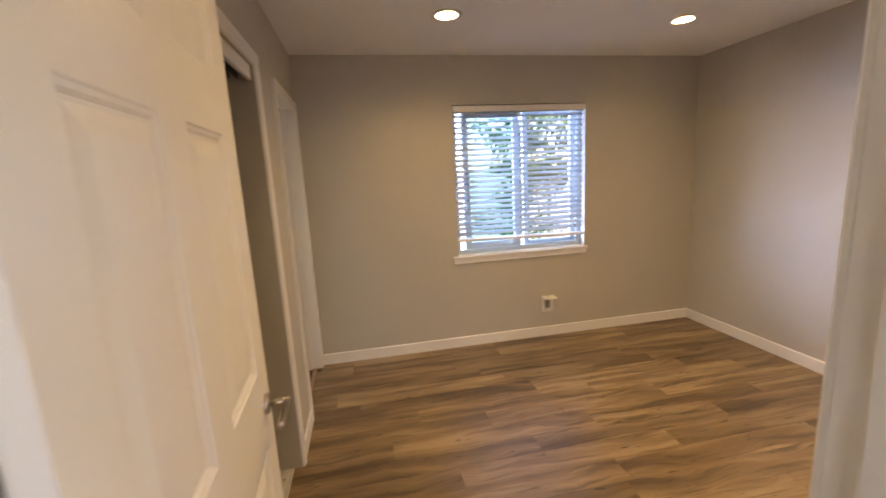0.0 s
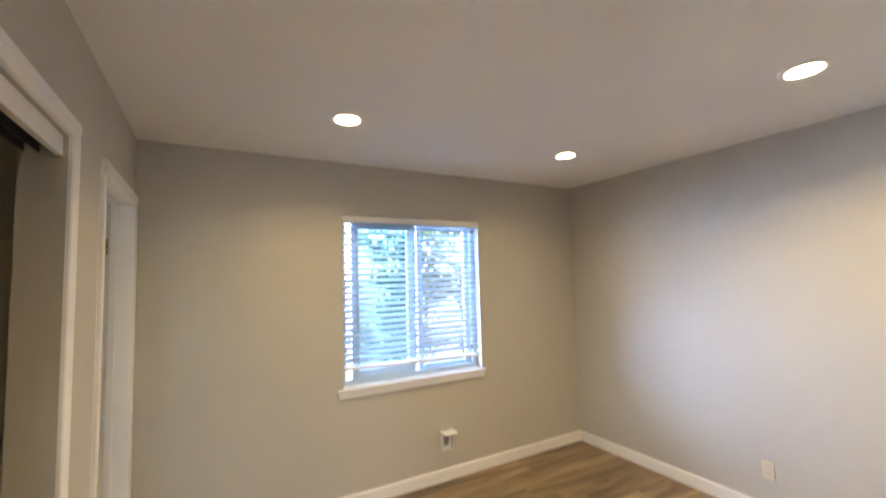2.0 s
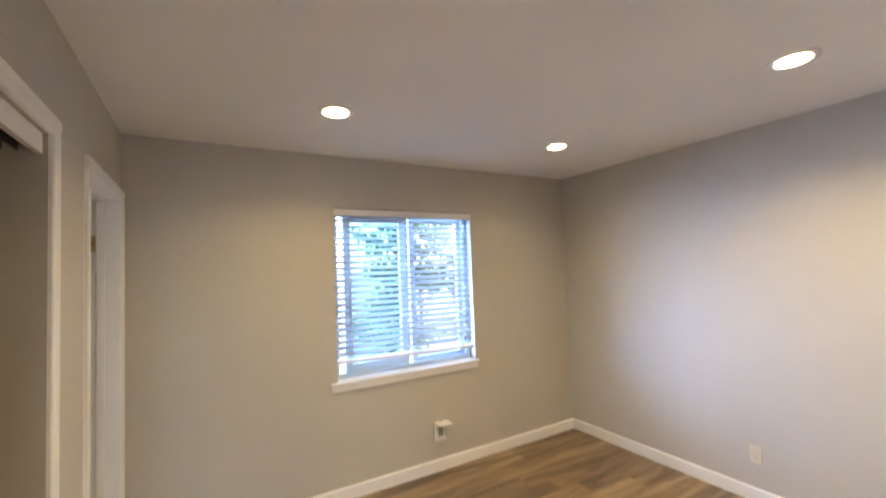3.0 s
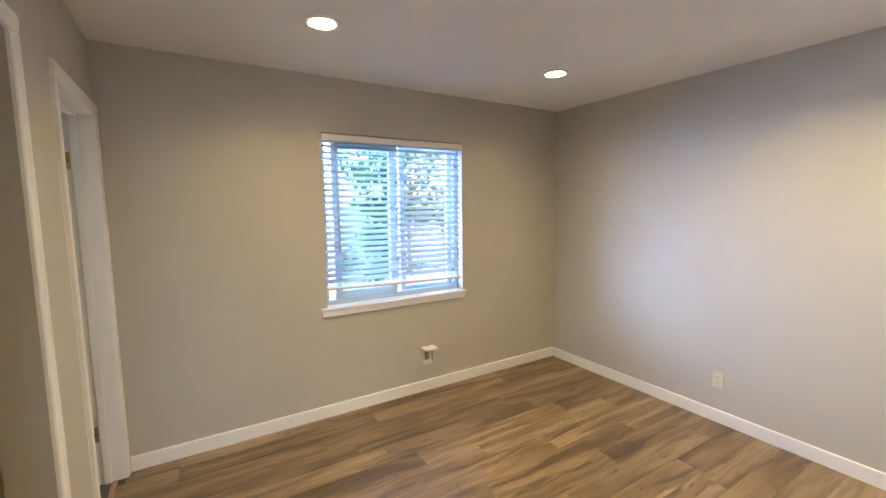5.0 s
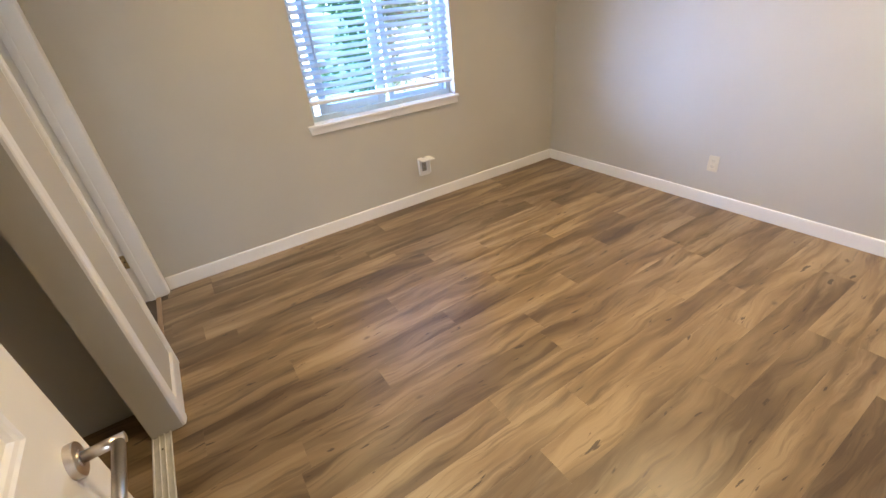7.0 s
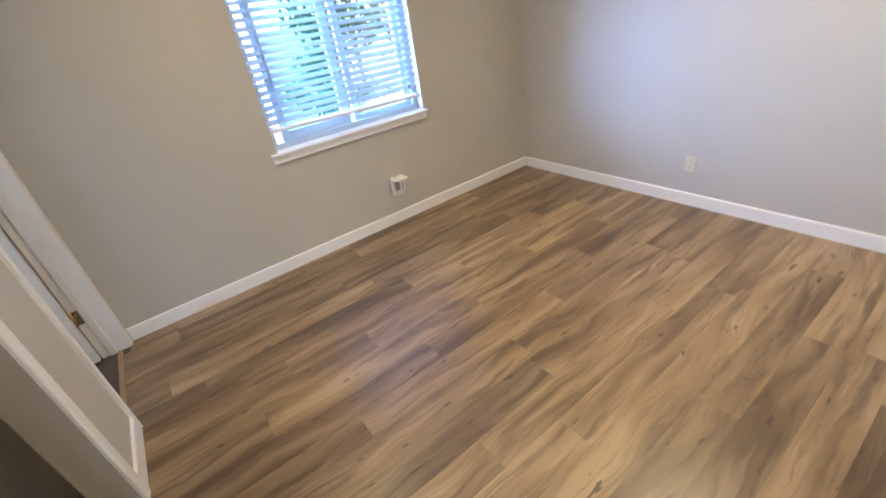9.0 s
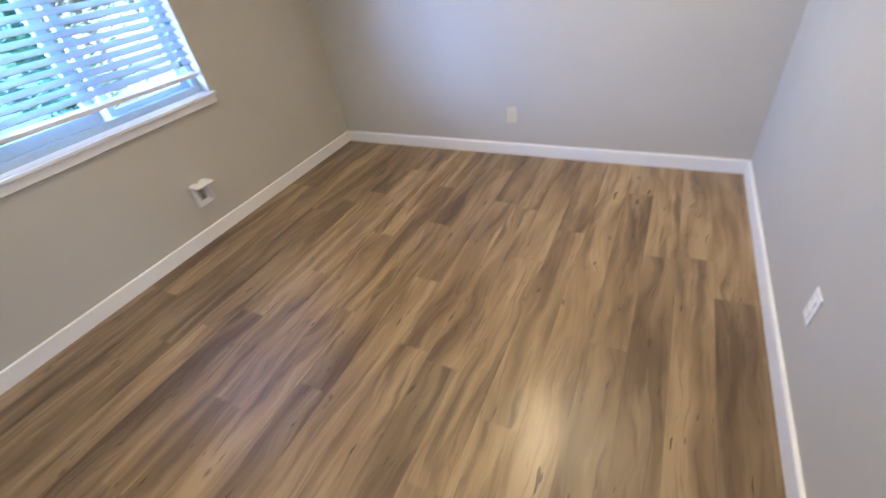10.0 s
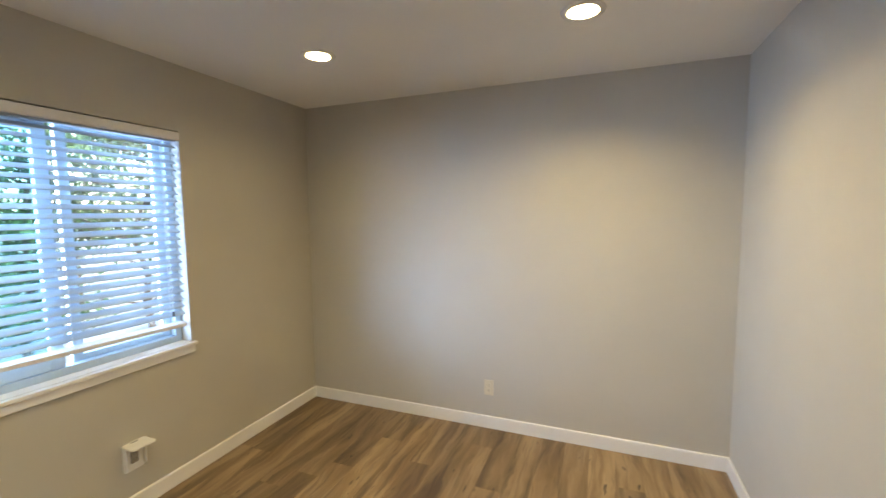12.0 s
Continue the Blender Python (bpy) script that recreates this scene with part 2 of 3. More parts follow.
def box(x0, x1, y0, y1, z0, z1, bevel=0.0, bm=None, segments=2):
    own = bmesh.new()
    bmesh.ops.create_cube(own, size=1.0)
    for v in own.verts:
        v.co = Vector(((x0 + x1) / 2 + v.co.x * (x1 - x0), (y0 + y1) / 2 + v.co.y * (y1 - y0), (z0 + z1) / 2 + v.co.z * (z1 - z0)))
    if bevel:
        bmesh.ops.bevel(own, geom=own.edges[:], offset=bevel, segments=segments, profile=0.5, affect="EDGES")
    if bm is None:
        return own
    me = bpy.data.meshes.new("tmp")
    own.to_mesh(me)
    own.free()
    bm.from_mesh(me)
    bpy.data.meshes.remove(me)
    return bm


def boxes(*rows, bevel=0.0):
    bm = bmesh.new()
    for r in rows:
        box(*r, bevel=bevel, bm=bm)
    return bm


def sweep(profile, a, b, up=(0, 0, 1), out=(1, 0, 0)):
    """A straight moulding from a to b: profile points are (out, up) offsets."""
    bm = bmesh.new()
    a, b, up, out = Vector(a), Vector(b), Vector(up), Vector(out)
    rings = [[bm.verts.new(p + out * u + up * v) for u, v in profile] for p in (a, b)]
    k = len(profile)
    for i in range(k):
        bm.faces.new((rings[0][i], rings[0][(i + 1) % k], rings[1][(i + 1) % k], rings[1][i]))
    bm.faces.new(rings[0][::-1])
    bm.faces.new(rings[1])
    bmesh.ops.recalc_face_normals(bm, faces=bm.faces[:])
    return bm


def tube(points, radius, sides=12):
    """A round bar along a line of points."""
    bm = bmesh.new()
    pts = [Vector(p) for p in points]
    rings = []
    for i, p in enumerate(pts):
        d = (pts[min(i + 1, len(pts) - 1)] - pts[max(i - 1, 0)]).normalized()
        ref = Vector((0, 0, 1)) if abs(d.z) < 0.9 else Vector((1, 0, 0))
        u = d.cross(ref).normalized()
        v = d.cross(u)
        rings.append([bm.verts.new(p + (u * math.cos(6.28318 * k / sides) + v * math.sin(6.28318 * k / sides)) * radius) for k in range(sides)])
    for r0, r1 in zip(rings, rings[1:]):
        for k in range(sides):
            bm.faces.new((r0[k], r0[(k + 1) % sides], r1[(k + 1) % sides], r1[k]))
    bm.faces.new(rings[0][::-1])
    bm.faces.new(rings[-1])
    bmesh.ops.recalc_face_normals(bm, faces=bm.faces[:])
    return bm


def lathe(profile, sides=40, closed=False):
    """Turns (radius, z) points about the z axis."""
    bm = bmesh.new()
    rings = [[bm.verts.new((r * math.cos(2 * math.pi * k / sides), r * math.sin(2 * math.pi * k / sides), z)) for k in range(sides)] for r, z in profile]
    pairs = list(zip(rings, rings[1:])) + ([(rings[-1], rings[0])] if closed else [])
    for r0, r1 in pairs:
        for k in range(sides):
            bm.faces.new((r0[k], r0[(k + 1) % sides], r1[(k + 1) % sides], r1[k]))
    if not closed:
        bm.faces.new(rings[0][::-1])
        bm.faces.new(rings[-1])
    bmesh.ops.recalc_face_normals(bm, faces=bm.faces[:])
    return bm


def structure(ob, label, category):
    return tagged(ob, label, category, kind="structure")


# ---- shell: walls ----
structure(link("wall_north", boxes(
    (-T, WX0, L, OUT, 0, H), (WX1, W + 0.12, L, OUT, 0, H), (WX0, WX1, L, OUT, 0, WZ0), (WX0, WX1, L, OUT, WZ1, H)), WALL),
    "greige painted drywall wall with a window opening", "wall")
structure(link("wall_east", boxes((W, W + 0.12, 0, L, 0, H)), WALL), "plain greige painted drywall wall", "wall")
structure(link("wall_south", boxes((DX1 + 0.02, W + 0.12, -T, 0, 0, H), (-T, DX0 - 0.02, -T, 0, 0, H), (DX0 - 0.02, DX1 + 0.02, -T, 0, DOOR_H + 0.02, H)), WALL),
          "greige painted drywall wall with the entry doorway", "wall")
structure(link("wall_west", boxes(
    (-T, 0, 0, CY0, 0, H), (-T, 0, CY0, CY1, CLOSET_H, H), (-T, 0, CY1, BY0 - 0.02, 0, H),
    (-TB, 0, BY0 - 0.02, BY1 + 0.02, DOOR_H + 0.02, H), (-TB, 0, BY1 + 0.02, L, 0, H)), WALL),
    "greige painted drywall wall with closet and door openings", "wall")


def ceiling_mesh(x0, x1, y0, y1, xm, ym):
    """A slab with a round hole for each recessed lamp, one lamp to a quarter."""
    bm = box(x0, x1, y0, y1, H + 0.06, H + 0.12)
    for cx, cy in LAMPS:
        xa, xb = (x0, xm) if cx < xm else (xm, x1)
        ya, yb = (y0, ym) if cy < ym else (ym, y1)
        turns = [2 * math.pi * k / 40 for k in range(40)] + [math.atan2(q - cy, p - cx) % (2 * math.pi) for p in (xa, xb) for q in (ya, yb)]
        rim, far, top = [], [], []
        for a in sorted(turns):
            c, s = math.cos(a), math.sin(a)
            d = min(((xb if c > 0 else xa) - cx) / c if abs(c) > 1e-9 else 99, ((yb if s > 0 else ya) - cy) / s if abs(s) > 1e-9 else 99)
            far.append(bm.verts.new((cx + c * d, cy + s * d, H)))
            rim.append(bm.verts.new((cx + c * LAMP_HOLE, cy + s * LAMP_HOLE, H)))
            top.append(bm.verts.new((cx + c * LAMP_HOLE, cy + s * LAMP_HOLE, H + 0.0605)))
        for k in range(len(rim)):
            j = (k + 1) % len(rim)
            bm.faces.new((rim[k], rim[j], far[j], far[k]))
            bm.faces.new((rim[j], rim[k], top[k], top[j]))
    return bm


structure(link("ceiling", ceiling_mesh(-2.0, W + 0.12, -1.6, OUT, 1.82, 1.53), CEIL), "flat matte white painted ceiling", "ceiling")

# closet, hall and side room, closed around
structure(link("closet_wall", boxes((-0.84, -0.74, 0.0, 2.10, 0, H), (-0.74, -T, 1.99, 2.10, 0, H), (-0.74, -T, -0.1, 0.0, 0, H)), WALL),
          "greige painted walls inside the closet", "wall")
structure(link("hall_wall", boxes((-0.9, -0.8, -1.5, -T, 0, H), (2.4, 2.5, -0.25, -T, 0, H), (2.4, 2.5, -1.5, -0.25, 2.2, H), (2.4, 2.5, -1.5, -0.25, 0, 0.25), (-0.9, 0.1, -1.6, -1.5, 0, H), (0.1, 0.62, -1.6, -1.5, 2.05, H), (0.62, 2.5, -1.6, -1.5, 0, H), (-0.8, -T, -T - 0.1, -T, 0, H)), WALL),
          "greige painted hallway walls with a daylit opening", "wall")
structure(link("side_room_wall", boxes((-1.9, -1.8, 2.10, L + 0.10, 0, 0.6), (-1.9, -1.8, 2.10, L + 0.10, 2.15, H), (-1.9, -1.8, 2.10, 2.18, 0.6, 2.15), (-1.9, -1.8, 2.92, L + 0.10, 0.6, 2.15), (-1.8, -T, L, OUT, 0, H), (-1.8, -0.84, 2.0, 2.10, 0, H)), WALL),
          "painted walls of the adjoining room with a window opening", "wall")
structure(link("side_room_floor", box(-1.8, -0.06, 2.10, L, -0.10, -0.008), GREY_FLOOR), "grey sheet floor of the adjoining room", "floor")

# ---- mouldings ----
BASE_H, BASE_T = 0.09, 0.013
BASE = [(0, 0), (BASE_T, 0), (BASE_T, BASE_H - 0.006), (BASE_T - 0.003, BASE_H - 0.001), (BASE_T - 0.006, BASE_H), (0, BASE_H)]


def baseboard(a, b, out):
    return structure(link("baseboard", sweep(BASE, (*a, 0), (*b, 0), (0, 0, 1), (*out, 0)), TRIM), "white painted flat baseboard with an eased top edge", "baseboard")


baseboard((0.02, L), (W, L), (0, -1))
baseboard((W, 0), (W, L - BASE_T), (-1, 0))
baseboard((DX1 + 0.065, 0), (W - BASE_T, 0), (0, 1))
baseboard((0, CY1 + 0.062), (0, BY0 - 0.015), (1, 0))
baseboard((0, 0), (0, CY0 - 0.062), (1, 0))

CAS_W, CAS_T = 0.062, 0.018


def casing_profile(w, t):
    return [(0, 0), (0, w), (t * 0.55, w), (t * 0.82, w - 0.002), (t * 0.96, w - 0.006), (t, w - 0.012), (t, w * 0.5), (t * 0.90, w * 0.38), (t * 0.82, 0.012), (t * 0.74, 0.005), (t * 0.5, 0.001)]


def rounded_foot(profile, at, top, across, out, lift=0.003, radius=0.016):
    """An upright moulding whose outer lower corner is eased, a hair above the floor."""
    w = max(v for _, v in profile)
    bm = bmesh.new()
    rings = []
    for k in range(7):
        a = math.radians(15 * k)
        z, edge = lift + radius * (1 - math.cos(a)), w - radius * (1 - math.sin(a)) if w > 2 * radius else w
        rings.append([bm.verts.new(Vector(at) + Vector((0, 0, z)) + Vector(out) * u + Vector(across) * min(v, edge)) for u, v in profile])
    rings.append([bm.verts.new(Vector(at) + Vector((0, 0, top)) + Vector(out) * u + Vector(across) * v) for u, v in profile])
    n = len(profile)
    for a, b in zip(rings, rings[1:]):
        for i in range(n):
            bm.faces.new((a[i], a[(i + 1) % n], b[(i + 1) % n], b[i]))
    bm.faces.new(rings[0][::-1])
    bm.faces.new(rings[-1])
    bmesh.ops.recalc_face_normals(bm, faces=bm.faces[:])
    return bm


def casing(name, label, lo, hi, top, plane, out, axis, lo_w=CAS_W):
    """Three boards round an opening lo..hi, top, on a wall plane; lo_w: the width of the board at lo."""
    r = root(name)
    prof = casing_profile(CAS_W, CAS_T)

    def at(s, z):
        return (s, plane, z) if axis == "x" else (plane, s, z)
    along = Vector((1, 0, 0)) if axis == "x" else Vector((0, 1, 0))
    o = Vector((0, out, 0)) if axis == "x" else Vector((out, 0, 0))
    part("side_casing", rounded_foot(casing_profile(lo_w, CAS_T), at(lo, 0), top, -along, o), TRIM, r)
    part("side_casing", rounded_foot(prof, at(hi, 0), top, along, o), TRIM, r)
    part("head_casing", sweep(prof, at(lo - lo_w, top), at(hi + CAS_W, top), (0, 0, 1), o), TRIM, r)
    return structure(r, label, "trim")


casing("trim_closet", "white painted casing round the closet opening", CY0, CY1, CLOSET_H, 0.0, 1, "y")
casing("trim_door_side_room", "white painted casing round the side doorway", BY0, BY1, DOOR_H, 0.0, 1, "y", 0.015)
casing("trim_entry", "white painted casing round the entry doorway", DX0, DX1, DOOR_H, 0.0, 1, "x")
casing("trim_entry_hall", "white painted casing on the hall side of the entry", DX0, DX1, DOOR_H, -T, -1, "x")


def jamb(name, label, lo, hi, axis, stop, T):
    r = root(name)

    def b(s0, s1, d0, d1, z0, z1, bev=0.002):
        return box(s0, s1, d0, d1, z0, z1, bev) if axis == "x" else box(d0, d1, s0, s1, z0, z1, bev)
    part("jamb_board", b(lo - 0.02, lo, -T, 0, 0, DOOR_H), TRIM, r)
    part("jamb_board", b(hi, hi + 0.02, -T, 0, 0, DOOR_H), TRIM, r)
    part("head_board", b(lo - 0.02, hi + 0.02, -T, 0, DOOR_H, DOOR_H + 0.02), TRIM, r)
    s0, s1 = stop
    part("door_stop", b(lo, lo + 0.011, s0, s1, 0, DOOR_H), TRIM, r)
    part("door_stop", b(hi - 0.011, hi, s0, s1, 0, DOOR_H), TRIM, r)
    part("door_stop", b(lo + 0.011, hi - 0.011, s0, s1, DOOR_H - 0.011, DOOR_H), TRIM, r)
    return structure(r, label, "door frame")


jamb("door_frame_1", "white painted jamb of the entry doorway", DX0, DX1, "x", (-0.075, -0.04), T)
jamb("door_frame_2", "white painted jamb of the side doorway", BY0, BY1, "y", (-0.098, -0.063), TB)
structure(link("threshold", box(-0.066, -0.040, BY0, BY1, -0.01, 0.006, 0.003), OAK), "narrow oak threshold strip in the side doorway", "threshold")

# ---- doors ----
def door_skin(bm, w, h, y, sign, panels):
    """One face of a moulded six-panel door in the plane y, with sloped sticking and raised fields."""
    xs = sorted({0.0, w, *[p[0] for p in panels], *[p[1] for p in panels]})
    zs = sorted({0.0, h, *[p[2] for p in panels], *[p[3] for p in panels]})

    def quad(a, b, c, d):
        bm.faces.new([bm.verts.new(v) for v in ((a, b, c, d) if sign < 0 else (d, c, b, a))])
    for x0, x1 in zip(xs, xs[1:]):
        for z0, z1 in zip(zs, zs[1:]):
            if not any(p[0] <= x0 < p[1] and p[2] <= z0 < p[3] for p in panels):
                quad((x0, y, z0), (x1, y, z0), (x1, y, z1), (x0, y, z1))
    for x0, x1, z0, z1 in panels:
        steps = [(0.0, 0.0), (0.004, 0.003), (0.010, 0.0045), (0.016, 0.009), (0.022, 0.010), (0.050, 0.003), (0.053, 0.0025)]
        rings = [[(x0 + i, y - sign * d, z0 + i), (x1 - i, y - sign * d, z0 + i), (x1 - i, y - sign * d, z1 - i), (x0 + i, y - sign * d, z1 - i)] for i, d in steps]
        for r0, r1 in zip(rings, rings[1:]):
            for k in range(4):
                quad(r0[k], r0[(k + 1) % 4], r1[(k + 1) % 4], r1[k])
        quad(*rings[-1])


def panel_door(name, label, w, h, at, turn):
    """Hinged at its own z axis, the leaf runs along +x; 35 mm thick about y=0."""
    r = root(name, at, turn)
    t = 0.0175
    st, mu = w * 0.133, w * 0.141
    a0, a1, b0, b1 = st, (w - mu) / 2, (w + mu) / 2, w - st
    rows = ((0.23, 0.825), (1.035, 1.622), (1.74, 1.922))
    panels = [(x0, x1, z0, z1) for x0, x1 in ((a0, a1), (b0, b1)) for z0, z1 in rows]
    bm = bmesh.new()
    door_skin(bm, w, h, t, 1, panels)
    door_skin(bm, w, h, -t, -1, panels)
    for a, b in (((0, 0), (w, 0)), ((w, 0), (w, h)), ((w, h), (0, h)), ((0, h), (0, 0))):
        bm.faces.new([bm.verts.new(v) for v in ((a[0], -t, a[1]), (b[0], -t, b[1]), (b[0], t, b[1]), (a[0], t, a[1]))])
    bmesh.ops.remove_doubles(bm, verts=bm.verts[:], dist=0.0002)
    bmesh.ops.recalc_face_normals(bm, faces=bm.faces[:])
    part("leaf", bm, DOOR, r, "white moulded six-panel skin with embossed grain")
    return structure(r, label, "door")


def lever_set(door, x, z, side):
    """A round rosette, neck and straight round lever that turns back at its end."""
    t = 0.0175
    bm = lathe([(0.0265, 0.0), (0.0265, 0.0095), (0.0255, 0.0105), (0.012, 0.0105), (0.012, 0.013)], 36)
    bmesh.ops.transform(bm, matrix=pose(x, side * t, z, -90 * side), verts=bm.verts[:])
    ros = part("handle", bm, NICKEL, door, "satin nickel lever handle with a round rose")
    e = t + 0.056
    part("neck", tube([(x, side * (t + 0.010), z), (x, side * (e + 0.0088), z)], 0.0088, 18), NICKEL, ros, "", True)
    part("lever", tube([(x - 0.006, side * e, z), (x - 0.118, side * e, z), (x - 0.121, side * e, z)], 0.0088, 18), NICKEL, ros, "", True)
    return ros


def hinge(parent, x, y, z, leaf_dir):
    """A brass butt hinge: leaf plate, knuckle and three dark screws."""
    bm = box(min(x, x + leaf_dir[0] * 0.034), max(x, x + leaf_dir[0] * 0.034) + 0.0005, y - 0.0025, y, z - 0.044, z + 0.044, 0.0008)
    pl = part("hinge", bm, BRASS, parent, "worn brass butt hinge")
    part("knuckle", tube([(x, y - 0.004, z - 0.044), (x, y - 0.004, z + 0.044)], 0.0055, 10), BRASS, pl, "", True)
    for i, dz in enumerate((-0.03, 0.0, 0.03)):
        s = lathe([(0.0042, 0), (0.0042, 0.0012), (0.003, 0.0016)], 10)
        bmesh.ops.transform(s, matrix=pose(x + leaf_dir[0] * (0.012 + 0.012 * (i % 2)), y - 0.0025, z + dz, 90), verts=s.verts[:])
        part("screw", s, SCREW, pl)


door1 = panel_door("door_1", "white six-panel entry door standing open with nickel lever", 0.79, 2.025, (0.145, 0.022, 0.012), 92.3)
lever_set(door1, 0.79 - 0.068, 0.938, -1)
lever_set(door1, 0.79 - 0.068, 0.938, 1)
part("latch_plate", box(0.7895, 0.7915, -0.012, 0.012, 0.910, 0.964, 0.0008), NICKEL, door1)
for hz in (0.25, 1.02, 1.79):
    part("hinge_knuckle", tube([(-0.004, 0.02, hz - 0.044), (-0.004, 0.02, hz + 0.044)], 0.0055, 10), BRASS, door1)

door2 = panel_door("door_2", "white six-panel door opened into the adjoining room", 0.715, 2.02, (-TB - 0.004, BY1 - 0.020, 0.015), 181.0)
frame2 = bpy.data.objects["door_frame_2"]
for hz in (0.30, 1.80):
    hinge(frame2, -TB + 0.002, BY1, hz, (1, 0))

# ---- closet fittings ----
r = structure(root("closet_header"), "white closet header fascia with dark double sliding track", "closet track")
part("fascia", box(-0.030, -0.012, CY0 + 0.002, CY1 - 0.002, 1.985, CLOSET_H - 0.001, 0.002), TRIM, r)
part("track_plate", box(-0.105, -0.031, CY0 + 0.002, CY1 - 0.002, CLOSET_H - 0.008, CLOSET_H - 0.001), TRACK_DARK, r, "dark metal sliding track")
for x in (-0.036, -0.068, -0.102):
    part("rail", box(x - 0.0015, x + 0.0015, CY0 + 0.002, CY1 - 0.002, 1.990, CLOSET_H - 0.008), TRACK_DARK, r)
r = structure(root("closet_floor_track"), "white metal sliding door track along the closet floor", "closet track")
part("track_plate", box(-0.116, -0.044, CY0, CY1 - 0.001, 0.0005, 0.004, 0.001), TRACK_WHITE, r)
for x in (-0.113, -0.090, -0.070, -0.047):
    part("rib", box(x - 0.0025, x + 0.0025, CY0, CY1 - 0.001, 0.004, 0.012, 0.001), TRACK_WHITE, r)
for y in (0.45, 0.95, 1.45, 1.70):
    s = lathe([(0.004, 0), (0.004, 0.0015), (0.0028, 0.002)], 10)
    bmesh.ops.transform(s, matrix=pose(-0.080, y, 0.004), verts=s.verts[:])
    part("screw", s, SCREW, r)
r = tagged(root("closet_shelf"), "painted wooden shelf on a wall cleat inside the closet", "shelf")
part("board", box(-0.739, -0.42, 0.001, 1.989, 1.775, 1.793, 0.002), WALL, r)
part("cleat", box(-0.739, -0.17, 1.971, 1.9895, 1.735, 1.774, 0.002), WALL, r)

# ---- window ----
FY0, FY1 = L + 0.075, L + 0.150     # depth of the vinyl frame
win = root("window_1")
structure(win, "white vinyl sliding window with one sash slightly open", "window")
FW = 0.038
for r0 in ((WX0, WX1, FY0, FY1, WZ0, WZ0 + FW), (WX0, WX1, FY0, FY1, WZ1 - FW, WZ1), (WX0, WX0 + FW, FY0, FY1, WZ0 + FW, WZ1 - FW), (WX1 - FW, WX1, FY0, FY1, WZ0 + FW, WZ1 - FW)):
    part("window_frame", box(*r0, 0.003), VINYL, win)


def sash(x0, x1, y0, y1, z0, z1, sw, rail, tint):
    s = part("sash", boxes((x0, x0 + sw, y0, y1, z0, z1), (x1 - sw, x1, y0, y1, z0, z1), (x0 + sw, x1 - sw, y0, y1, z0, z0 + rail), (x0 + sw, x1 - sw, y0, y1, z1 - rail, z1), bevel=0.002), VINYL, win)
    ym = (y0 + y1) / 2
    g = part("pane", box(x0 + sw - 0.004, x1 - sw + 0.004, ym - 0.002, ym + 0.002, z0 + rail - 0.004, z1 - rail + 0.004), tint, s)
    g.visible_shadow = False
    return s


sz0, sz1 = WZ0 + FW + 0.002, WZ1 - FW - 0.002
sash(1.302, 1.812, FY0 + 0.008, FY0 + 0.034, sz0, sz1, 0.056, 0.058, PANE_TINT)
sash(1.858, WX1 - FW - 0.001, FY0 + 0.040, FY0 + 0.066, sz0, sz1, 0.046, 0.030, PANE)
stool = part("window_sill", box(WX0 - 0.048, WX1 + 0.022, L - 0.030, L - 0.0005, WZ0 - 0.019, WZ0, 0.004), TRIM, win, "white painted wooden stool")
part("sill_board", box(WX0 + 0.001, WX1 - 0.001, L, FY0 - 0.001, WZ0 - 0.004, WZ0 + 0.001), TRIM, win)
part("apron", box(WX0 - 0.040, WX1 + 0.014, L - 0.016, L - 0.0005, WZ0 - 0.064, WZ0 - 0.0195, 0.003), TRIM, win)

# ---- blind ----
blind = tagged(root("window_blind", (0, 0, 0)), "white faux-wood horizontal blind lowered with slats half open", "blind")
BX0, BX1, BY = WX0 + 0.006, WX1 - 0.009, L + 0.036
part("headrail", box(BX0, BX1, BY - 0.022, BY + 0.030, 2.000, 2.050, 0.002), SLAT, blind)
part("valance", box(WX0 + 0.001, WX1 - 0.001, L - 0.010, BY - 0.023, 2.008, 2.054, 0.004), TRIM, blind, "white valance board")
PITCH, SLATS, TILT_S = 0.0442, 23, 27.0
prof = []
for i in range(7):
    u = -0.025 + 0.05 * i / 6
    prof.append((u, 0.0016 * (1 - (u / 0.025) ** 2) + 0.0014))
for i in range(6, -1, -1):
    u = -0.025 + 0.05 * i / 6
    prof.append((u, 0.0016 * (1 - (u / 0.025) ** 2) - 0.0014))
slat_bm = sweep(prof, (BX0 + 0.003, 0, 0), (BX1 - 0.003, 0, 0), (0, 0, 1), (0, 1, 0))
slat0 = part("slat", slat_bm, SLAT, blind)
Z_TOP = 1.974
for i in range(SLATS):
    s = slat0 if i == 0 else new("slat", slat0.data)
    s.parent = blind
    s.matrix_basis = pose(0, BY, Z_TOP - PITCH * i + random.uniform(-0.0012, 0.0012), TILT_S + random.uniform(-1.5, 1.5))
rail_bm = box(BX0 + 0.003, BX1 - 0.003, -0.026, 0.026, -0.010, 0.012, 0.004)
rail = part("bottom_rail", rail_bm, TRIM, blind, "thick white bottom rail hanging slightly askew")
rail.matrix_basis = Matrix.Translation(((BX0 + BX1) / 2, BY, 0.940)) @ pose(0, 0, 0, TILT_S * 0.4, 1.2, 0) @ Matrix.Translation((-(BX0 + BX1) / 2, 0, 0))
for x in (1.335, 1.81, 2.285):
    for dy in (-0.026, 0.026):
        part("ladder_cord", tube([(x, BY + dy, 0.945), (x, BY + dy, 2.0)], 0.0011, 6), CORD, blind)
